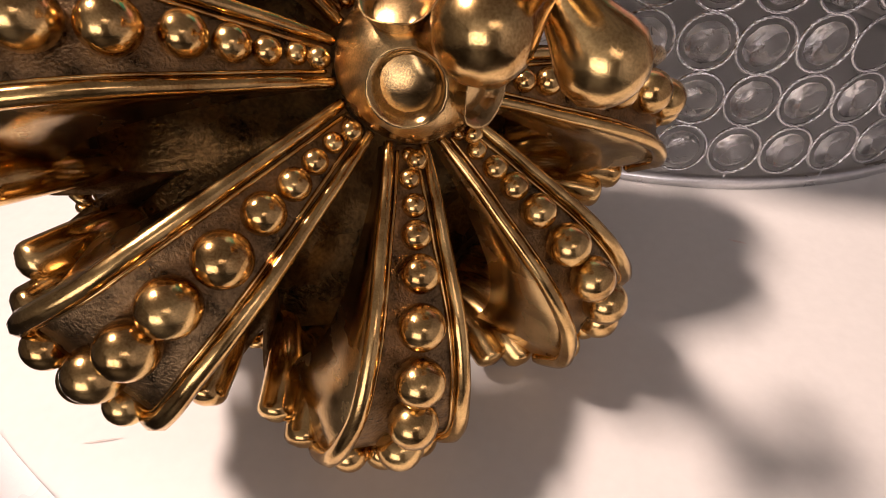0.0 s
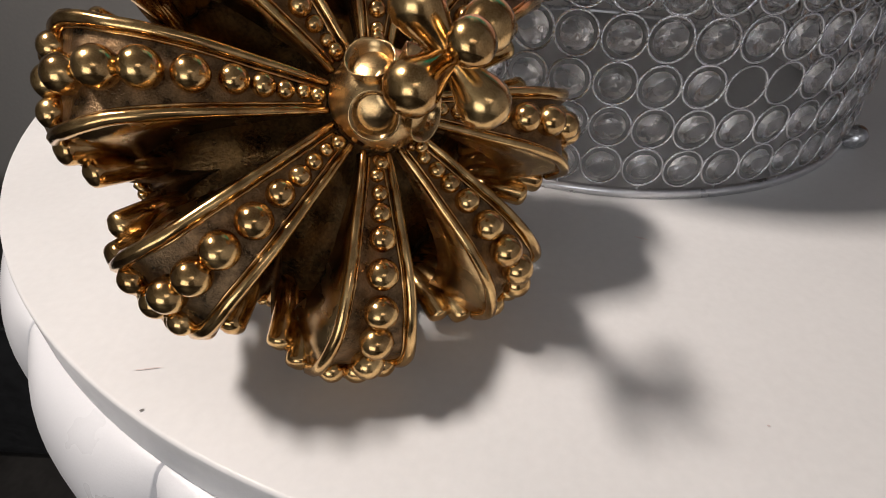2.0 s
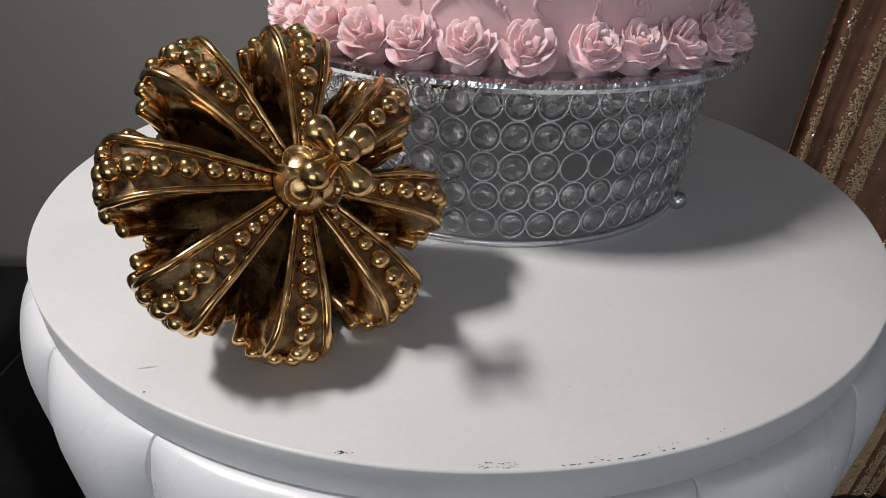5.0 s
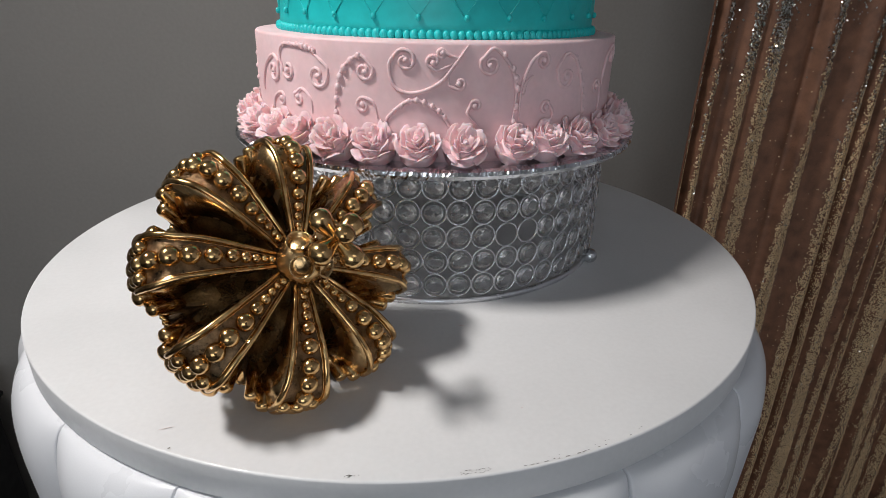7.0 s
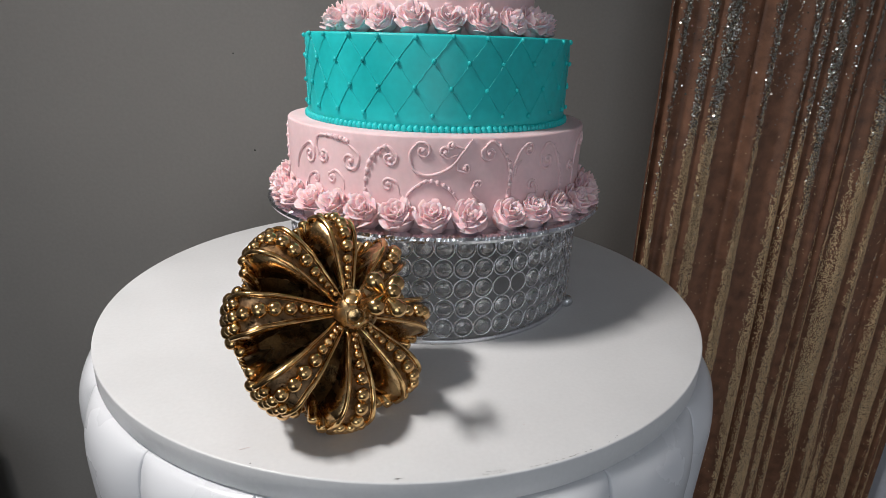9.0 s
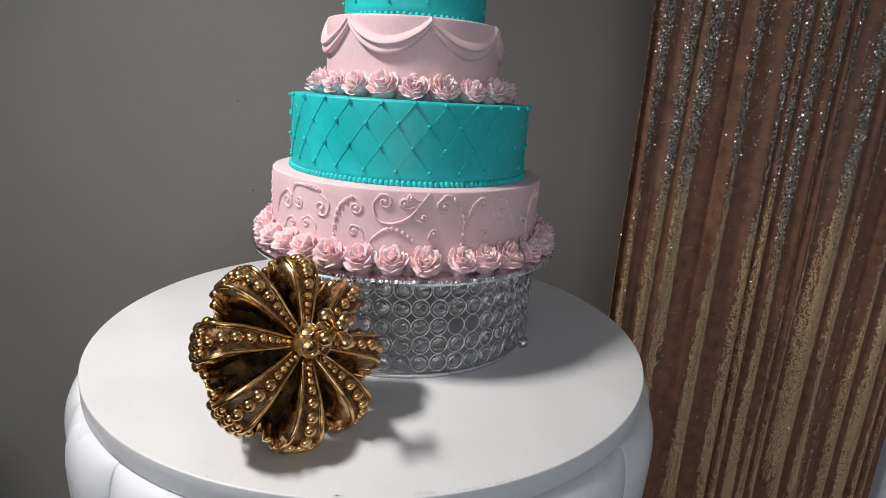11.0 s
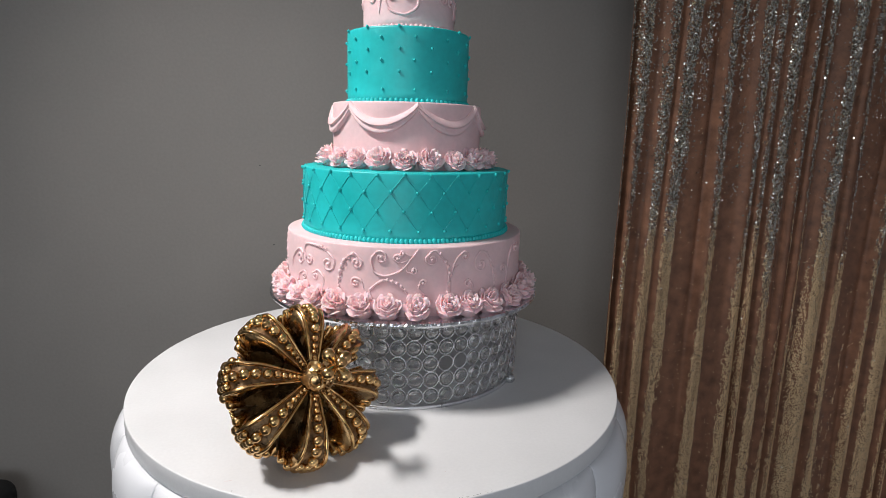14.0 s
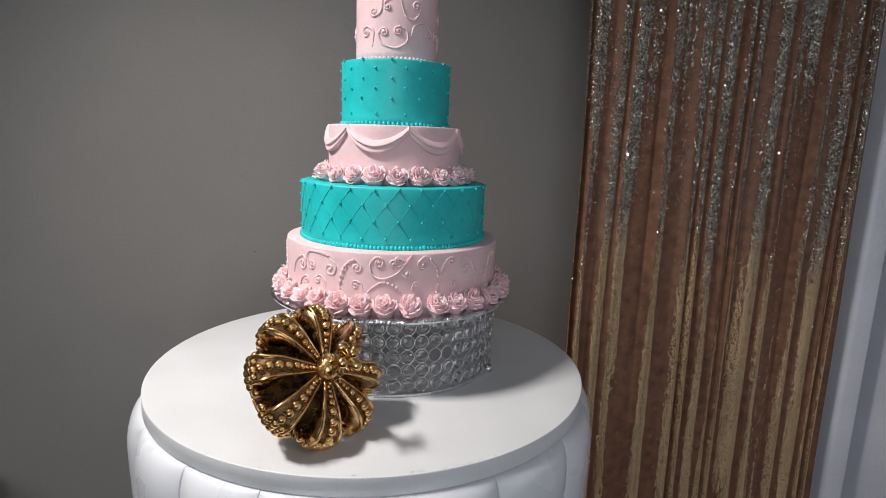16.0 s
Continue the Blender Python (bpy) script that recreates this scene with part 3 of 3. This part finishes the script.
MOTIF_TOP = [
    ([(-40, 1350), (-14, 1344), (5, 1356), (4, 1374), (-6, 1379)], (-10, 1372, 0.007, 60, 1.2, 1), (0.05, 0.4, 8, 0.0016)),
    ([(-20, 1344), (-38, 1350), (-46, 1366), (-40, 1376)], (-36, 1370, 0.006, 110, 1.2, -1), None),
    ([(-58, 1346), (-56, 1371), (-67, 1380)], (-72, 1371, 0.009, 70, 1.2, 1), None),
    ([(12, 1362), (19, 1383), (40, 1389), (54, 1380)], (50, 1371, 0.009, 60, 1.2, -1), None),
    ([(-38, 1428), (-42, 1405), (-52, 1397)], (-55, 1404, 0.007, -60, 1.1, -1), None),
    ([(-8, 1428), (2, 1398), (19, 1393), (29, 1408)], (22, 1415, 0.008, -20, 1.1, 1), (0.2, 0.7, 7, 0.0016)),
    ([(-22, 1425), (-34, 1420), (-34, 1412)], (-29, 1412, 0.004, 180, 1.0, 1), None),
]


def pipe_motif(parent, r, motif, thick, shift):
    """One piece of piping to each line of the motif, moved along the side by so many millimetres."""
    for ctrl, eye, beads in motif:
        bm = bmesh.new()
        tail = curl((eye[0] + shift) / 1000, eye[1] / 1000, *eye[2:]) if eye else None
        scroll(bm, r, [(u + shift, z) for u, z in ctrl], thick, tail, beads)
        part("piped_scroll", bm, PINK, parent)


for shift in (0, 480, 840):
    pipe_motif(tiers["bottom_tier"], R1, MOTIF, PIPE, shift)
pipe_motif(tiers["bottom_tier"], R1, MOTIF_SIDE, PIPE, 0)
pipe_motif(tiers["bottom_tier"], R1, MOTIF_SIDE, PIPE, 600)
for shift in (0, 145, 290):
    pipe_motif(tiers["top_tier"], R5, MOTIF_TOP, 0.0020, shift)

# ---- the crown, lying on its side ----
axis = Vector((0.49, -0.67, 0.557)).normalized()
upward = (Vector((0, 0, 1)) - axis * axis.z).normalized()
across = upward.cross(axis)
crown_pose = Matrix((across, upward, axis)).transposed().to_4x4()
crown_pose.translation = (-0.1445, -0.3186, 0.8604)
crown = thing("crown", "antique gold metal crown with beaded arches, lying on its side", "crown", matrix=crown_pose)

PROFILE = [(0.0185, -0.0055), (0.0235, -0.0045), (0.034, -0.003), (0.043, -0.0025), (0.053, -0.0015), (0.065, -0.0010), (0.079, -0.0035), (0.0898, -0.0090), (0.0968, -0.0165), (0.0998, -0.0265), (0.1002, -0.037), (0.098, -0.048), (0.094, -0.060)]
arch_path = smooth_path([(r, h, 0) for r, h in PROFILE], 5)
ARCH_N = len(arch_path)


def arch_width(r, i):
    if i > 40:
        return 0.0178
    return 0.0052 + (r - 0.0185) * 0.145 + max(0, r - 0.085) * 0.12


def arch_frame(i):
    """Place, outward normal, half width and flank depth at a step along an arch, which lies in the plane of x and z."""
    p = arch_path[i]
    d = (arch_path[min(i + 1, ARCH_N - 1)] - arch_path[max(i - 1, 0)]).normalized()
    nrm = Vector((-d.y, d.x, 0))
    w = arch_width(p.x, i)
    k = max(0, min(1, (p.x - 0.020) / 0.075)) if i < 40 else 1
    k = k ** 1.25
    fade = 1 - 0.55 * max(0, min(1, (i - 44) / 12))
    down = (Vector((0, -1, 0)) * (1 - k) + Vector((-0.60, -0.80, 0)) * k).normalized()
    return p, nrm, w, down * (0.0050 + 0.0255 * k * fade)


def v3(p, t):
    return (p.x, t, p.y)


bm = bmesh.new()
rows = []
for i in range(ARCH_N):
    p, nrm, w, d = arch_frame(i)
    flare = 0.14 * max(0, d.length - 0.0050)
    low = [v3(p + d, t) for t in (w + flare, w + flare - 0.0016, -w - flare + 0.0016, -w - flare)]
    mid = [v3(p + d * 0.5, t) for t in (w + flare * 0.32, -w - flare * 0.32)]
    rows.append([v3(p, -w), v3(p, -w * 0.5), v3(p, w * 0.5), v3(p, w), mid[0], low[0], low[1], v3(p - nrm * 0.0024, w - 0.0018), v3(p - nrm * 0.0024, -w + 0.0018), low[2], low[3], mid[1]])
vs = grid(bm, rows, closed_v=True)
bm.faces.new(vs[0])
bm.faces.new(vs[-1])
flank_me = mesh_of("arch_band", bm, GOLD_SATIN)
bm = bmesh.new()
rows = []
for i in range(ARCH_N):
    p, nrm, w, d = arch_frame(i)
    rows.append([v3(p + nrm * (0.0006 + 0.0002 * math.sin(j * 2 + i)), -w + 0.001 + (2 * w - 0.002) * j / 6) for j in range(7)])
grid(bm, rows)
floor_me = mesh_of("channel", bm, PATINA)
rim_me = []
for side in (-1, 1):
    bm = bmesh.new()
    pts, rad = [], []
    for i in range(ARCH_N - 12):
        p, nrm, w, d = arch_frame(i)
        pts.append(v3(p + nrm * 0.0016, side * (w - 0.0004)))
        rad.append(0.0013 + 0.0014 * min(1, i / 40))
    tube(bm, pts, rad, 8)
    pts2 = []
    for i in range(2, ARCH_N - 12):
        p, nrm, w, d = arch_frame(i)
        pts2.append(v3(p + nrm * 0.0010, side * (w - 0.0030)))
    tube(bm, pts2, 0.0006, 5)
    rim_me.append(mesh_of("rim", bm, GOLD))
bead_me = ball_mesh("bead", GOLD, 24, 14)
BEADS = [(0.0212, 0.0020), (0.0268, 0.0027), (0.0335, 0.0033), (0.0412, 0.0041), (0.0508, 0.0051), (0.0634, 0.0063), (0.0757, 0.0067), (0.0868, 0.0068)]
FIRST = 160.8
rng = random.Random(8)
for k in range(8):
    a = radians(FIRST + 45 * k)
    turn = Euler((0, 0, a))
    arch = place("arch", flank_me, crown, (0, 0, 0), 1, turn)
    tagged(arch, "curved gold arch with a row of graded beads")
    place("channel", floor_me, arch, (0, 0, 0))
    for me in rim_me:
        place("rim", me, arch, (0, 0, 0))
    for r, size in BEADS:
        i = min(range(40), key=lambda q: abs(arch_path[q].x - r))
        p, nrm, w, d = arch_frame(i)
        q = p + (arch_path[i + 1] - p) * max(0, min(1, (r - p.x) / max(1e-6, arch_path[i + 1].x - p.x))) + nrm * size * 0.62
        place("bead", bead_me, arch, v3(q, rng.uniform(-0.0005, 0.0005)), size * rng.uniform(0.96, 1.04), Euler((rng.uniform(0, 6), rng.uniform(0, 6), 0)))
    for i, size in ((39, 0.0066), (44, 0.0061), (48, 0.0055)):
        p, nrm, w, d = arch_frame(i)
        if i > 39:
            for side in (-1, 1):
                place("bead", bead_me, arch, v3(p + nrm * 0.0020, side * (0.0100 + 0.0006 * (48 - i) / 4)), size * 0.88, Euler((rng.uniform(0, 6), rng.uniform(0, 6), 0)))
        place("bead", bead_me, arch, v3(p + nrm * size * 0.42, rng.uniform(-0.0005, 0.0005)), size, Euler((rng.uniform(0, 6), rng.uniform(0, 6), 0)))

# scalloped foot of the crown: a fan of gadroons under each arch
def foot_radius(deg):
    """Tip radius and height of the fluted foot, deg from the middle of an arch."""
    q = abs(deg / 22.5) ** 4
    return 0.1080 - 0.030 * q, -0.040 - 0.008 * q


lobe_me = []
for j in range(4):
    r, h = foot_radius(j * 5.4)
    bm = bmesh.new()
    path = smooth_path([(r - 0.001, 0, h + 0.0015), (r - 0.007, 0, h - 0.0005), (r - 0.014, 0, h - 0.003), (r - 0.021, 0, h - 0.009), (r - 0.027, 0, h - 0.020), (r - 0.030 + 0.010 * (j / 3) ** 2, 0, h - 0.034)], 5)
    n = len(path)
    tube(bm, path, [0.0072 * math.sqrt(max(0.05, 1 - max(0, 1 - i / 3.2) ** 2)) * (1 - 0.22 * i / n) * (1 - 0.05 * j) for i in range(n)], 12)
    lobe_me.append(mesh_of("gadroon", bm, GOLD))
for k in range(8):
    for j in range(-3, 4):
        place("gadroon", lobe_me[abs(j)], crown, (0, 0, 0), 1, Euler((0, 0, radians(FIRST + 45 * k + 5.4 * j))))
bm = bmesh.new()
rows = []
for k in range(288):
    deg = k * 1.25
    off = (deg + 22.5) % 45 - 22.5
    r, h = foot_radius(off)
    a = radians(FIRST + deg)
    prof = [(r - 0.004, h - 0.004), (r - 0.010, h - 0.012), (r - 0.020, h - 0.022), (0.078, -0.080), (0.074, -0.087), (0.070, -0.087), (0.073, -0.079), (r - 0.028, h - 0.022), (r - 0.020, h - 0.012), (r - 0.010, h - 0.006)]
    rows.append([(q * math.cos(a), q * math.sin(a), z) for q, z in prof])
grid(bm, rows, closed_u=True, closed_v=True)
part("fluted_foot", bm, PATINA, crown, "dark bronze fluted foot ring")
# rough inside of the crown, its shade put into the metal's colour
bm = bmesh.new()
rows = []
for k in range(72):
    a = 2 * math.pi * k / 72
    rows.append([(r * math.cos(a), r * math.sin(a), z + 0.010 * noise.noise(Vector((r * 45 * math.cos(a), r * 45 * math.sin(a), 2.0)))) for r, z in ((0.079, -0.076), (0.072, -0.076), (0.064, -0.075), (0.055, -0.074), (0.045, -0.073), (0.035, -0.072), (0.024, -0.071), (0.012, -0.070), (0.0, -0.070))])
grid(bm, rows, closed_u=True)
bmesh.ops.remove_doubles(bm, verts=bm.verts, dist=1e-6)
part("inner_cap", bm, INNER, crown, "rough mottled inside of the crown, darkened for its deep shade")
bm = bmesh.new()
for s in (0, math.pi):
    n = 360
    tube(bm, [((0.0815 + 0.0016 * math.cos(60 * t + s)) * math.cos(t), (0.0815 + 0.0016 * math.cos(60 * t + s)) * math.sin(t), -0.0765 + 0.0016 * math.sin(60 * t + s)) for t in [2 * math.pi * k / n for k in range(n)]], 0.0017, 6, True)
part("rope_ring", bm, GOLD, crown, "twisted gold rope ring")

bm = bmesh.new()
lathe(bm, [(0.0, -0.022), (0.010, -0.018)] + [(0.0187 * math.cos(t), 0.0015 + 0.0187 * math.sin(t)) for t in [-0.9 + 0.15 * k for k in range(15)]] + [(0.0075, 0.0205), (0.0062, 0.026), (0.0056, 0.040), (0.0064, 0.050), (0.004, 0.0545), (0, 0.055)], 48, False, lambda a, z: 0.02 * noise.noise(Vector((math.cos(a) * 2, math.sin(a) * 2, z * 90))))
bmesh.ops.remove_doubles(bm, verts=bm.verts, dist=1e-6)
part("orb", bm, GOLD_SATIN, crown, "satin gold orb at the crossing")
for k in range(8):
    a = radians(FIRST + 45 * k + 2)
    place("bead", bead_me, crown, (0.0228 * math.cos(a), 0.0228 * math.sin(a), 0.0005), 0.0026)
CROSS_TURN, CROSS_H = 22, 0.0545
bm = bmesh.new()
lathe(bm, [(0.0, -0.001), (0.0042, 0.0), (0.0045, 0.004), (0.0062, 0.009), (0.0082, 0.014), (0.0090, 0.0175), (0.0082, 0.0215), (0.0054, 0.0245), (0.0022, 0.0258), (0.0, 0.026)], 24, False)
bmesh.ops.remove_doubles(bm, verts=bm.verts, dist=1e-6)
arm_me = mesh_of("cross_arm", bm, GOLD)
place("cross_arm", arm_me, crown, (0, 0, CROSS_H), (0.78, 0.78, 0.68))
for k in range(4):
    a = radians(CROSS_TURN + 90 * k)
    place("cross_arm", arm_me, crown, (0, 0, CROSS_H), 0.92, Vector((math.cos(a), math.sin(a), 0.03)).to_track_quat("Z", "Y"))
bm = bmesh.new()
rows = []
for k in range(20):
    a = 2 * math.pi * k / 20
    wave = 0.10 * math.sin(3 * a + 0.6) + 0.05 * math.sin(5 * a)
    rows.append([(r * math.cos(a) * 0.0094, r * math.sin(a) * 0.0094, (z + wave * max(0, z + 0.3)) * 0.0094) for r, z in ((0.02, -0.95), (0.35, -0.9), (0.7, -0.6), (0.92, -0.1), (1.0, 0.35), (1.04, 0.42), (0.96, 0.38), (0.84, -0.05), (0.62, -0.5), (0.3, -0.75), (0.02, -0.8))])
vs = grid(bm, rows, closed_u=True)
bm.faces.new([r[0] for r in vs])
bm.faces.new([r[-1] for r in vs])
cup_me = mesh_of("leaf_cup", bm, GOLD_SATIN)
for k in range(4):
    a = radians(CROSS_TURN + 98 + 90 * k)
    d = Vector((0.64 * math.cos(a), 0.64 * math.sin(a), 0.77)).normalized()
    place("leaf_cup", cup_me, crown, d * 0.0192 + Vector((0, 0, 0.0015)), (0.90, 0.90, 0.62), d.to_track_quat("Z", "Y"))

# ---- the sequin curtain ----
CURTAIN_Y, CX0, CX1, CZ = 0.40, 0.595, 1.63, 2.40


def pleat(u, z):
    """Phase of the pleats across the cloth: each turn is one pleat, a little uneven."""
    return 2 * math.pi * (15.5 * u + 0.55 * math.sin(u * 13) + 0.22 * math.sin(u * 47) + 0.10 * math.sin(2.1 * z + u * 9) + 0.22 * noise.noise(Vector((u * 6, z * 0.8, 2))))


def fold(u, z):
    """Place of the cloth, u from 0 to 1 across."""
    ph = pleat(u, z)
    deep = 0.0082 * (1 + 1.3 * noise.noise(Vector((u * 9, z * 0.5, 3))))
    y = -deep * math.cos(ph) - 0.30 * deep * math.cos(2 * ph + 1.1) + 0.010 * noise.noise(Vector((u * 5, z * 0.7, 3)))
    x = CX0 + (CX1 - CX0) * u + 0.004 * math.sin(ph) + 0.010 * noise.noise(Vector((u * 5, z * 1.3, 9))) + 0.006 * (1.2 - z)
    return Vector((x, CURTAIN_Y + y, z))


curtain = thing("sequin_curtain", "rose-gold curtain covered in glittering sequins, hanging in folds", "curtain", (0, 0, 0))
bm = bmesh.new()
rows = [[fold(i / 420, FLOOR_Z + 0.01 + (CZ - FLOOR_Z - 0.01) * j / 34) for j in range(35)] for i in range(421)]
vs = grid(bm, rows)
back = bmesh.ops.extrude_face_region(bm, geom=list(bm.faces))
bmesh.ops.translate(bm, verts=[v for v in back["geom"] if isinstance(v, bmesh.types.BMVert)], vec=(0, 0.002, 0))
part("cloth", bm, CLOTH, curtain, "brownish rose-gold mesh cloth")
rs = np.random.RandomState(4)
COUNT = 640000
made = {"champagne": ([], []), "silver": ([], [])}
for u, z in zip(rs.rand(COUNT).tolist(), (FLOOR_Z + 0.02 + rs.rand(COUNT) * 2.2).tolist()):
    # sequins left on the cloth run in uneven upright bands
    edge = 0.35 * noise.noise(Vector((u * 260, z * 45, 2))) + 0.45 * rs.rand()
    band = 0.65 * math.cos(pleat(u, z) - 0.5) + 0.9 * noise.noise(Vector((u * 17, z * 0.8, 5))) + 0.6 * noise.noise(Vector((u * 75, z * 2.5, 8))) + edge
    if band < 0.53 - 0.42 * max(0, min(0.6, z - 0.9)) - 0.30 * max(0, min(0.6, 0.75 - z)) and rs.rand() > (0.014 if z > 1.0 else 0.003):
        continue
    # tan sequins take over low down, standing in for reflected table light
    tan = max(0.05, min(0.97, (1.02 - z) / 0.30 + 0.9 * noise.noise(Vector((u * 12, z * 2, 1)))))
    kind = "champagne" if rs.rand() < tan else "silver"
    p = fold(u, z)
    t = (fold(u + 0.0015, z) - p).normalized()
    nrm = Vector((t.y, -t.x, 0)).normalized() + Vector(rs.normal(0, 0.36 if kind == "champagne" else 0.62, 3))
    nrm.normalize()
    wide = 0.0019 if kind == "champagne" else rs.uniform(0.0013, 0.0027)
    e1 = nrm.cross(Vector((0, 0, 1))).normalized() * wide
    e2 = nrm.cross(e1).normalized() * wide
    c = p + Vector((0, -0.0026, 0))
    verts, faces = made[kind]
    i = len(verts)
    verts += [c + e1, c + e2, c - e1, c - e2]
    faces.append((i, i + 1, i + 2, i + 3))
for kind, mat, label in (("champagne", SEQUIN, "tiny tan champagne sequins, massed low for light off the table"), ("silver", SILVER, "tiny bright silver sequins")):
    me = bpy.data.meshes.new("sequins")
    me.from_pydata(made[kind][0], [], made[kind][1])
    me.materials.append(mat)
    tagged(part(kind + "_sequin_glitter", me, mat, curtain, label), kind="stuff")

# ---- the black case with cables beside the table ----
case = thing("equipment_case", "black fabric equipment case standing on the dark floor", "case", (-1.2, 0.42, FLOOR_Z))
bm = bmesh.new()
box(bm, -0.30, -0.16, 0, 0.172, 0.24, 0.598, 0.045, 5)
part("case_body", bm, BLACK, case)
bm = bmesh.new()
box(bm, -0.305, -0.165, 0.49, 0.177, 0.245, 0.505, 0.004, 2)
part("zip_band", bm, BLACK, case)
cables = thing("cable_bundle", "grey cables lying over the edge of the black case", "cable", (-1.055, 0.31, 0.122))
rng = random.Random(3)
for k in range(3):
    bm = bmesh.new()
    x = -0.03 + 0.014 * k
    tube(bm, smooth_path([(x - 0.05, 0.12, 0.048), (x - 0.01, 0.0, 0.050), (x + 0.01, -0.05, 0.02), (x + 0.013, -0.053, -0.01), (x + 0.01 + 0.02 * rng.random(), -0.052, -0.035), (x - 0.01, -0.052, -0.05)], 6), 0.0035, 7)
    cable = part("cable", bm, CABLE, cables)
    bm = bmesh.new()
    tube(bm, [(x - 0.008, -0.053, -0.046), (x - 0.011, -0.053, -0.056), (x - 0.014, -0.053, -0.068), (x - 0.015, -0.053, -0.072)], [0.0042, 0.0052, 0.0046, 0.0020], 8)
    part("plug", bm, PLUG, cable, "pale plug at the end of a cable")

# ---- ceiling lamps ----
# the second fitting only houses the added room fill
for at, length, width, watts, colour, target, spread in LAMPS:
    fixture = thing("ceiling_lamp", "unseen white lamp fitting hung under the ceiling", "lamp", matrix=look(at, target), group="ceiling lamps")
    bm = bmesh.new()
    box(bm, -length / 2 - 0.02, -width / 2 - 0.02, 0.004, length / 2 + 0.02, width / 2 + 0.02, 0.05, 0.008, 2)
    part("lamp_housing", bm, TRIM, fixture)
    bm = bmesh.new()
    stem = look(at, target).inverted() @ Vector((at[0], at[1], CEILING_Z - 0.001))
    tube(bm, [(0, 0, 0.045), stem], 0.012, 10)
    part("lamp_stem", bm, TRIM, fixture)
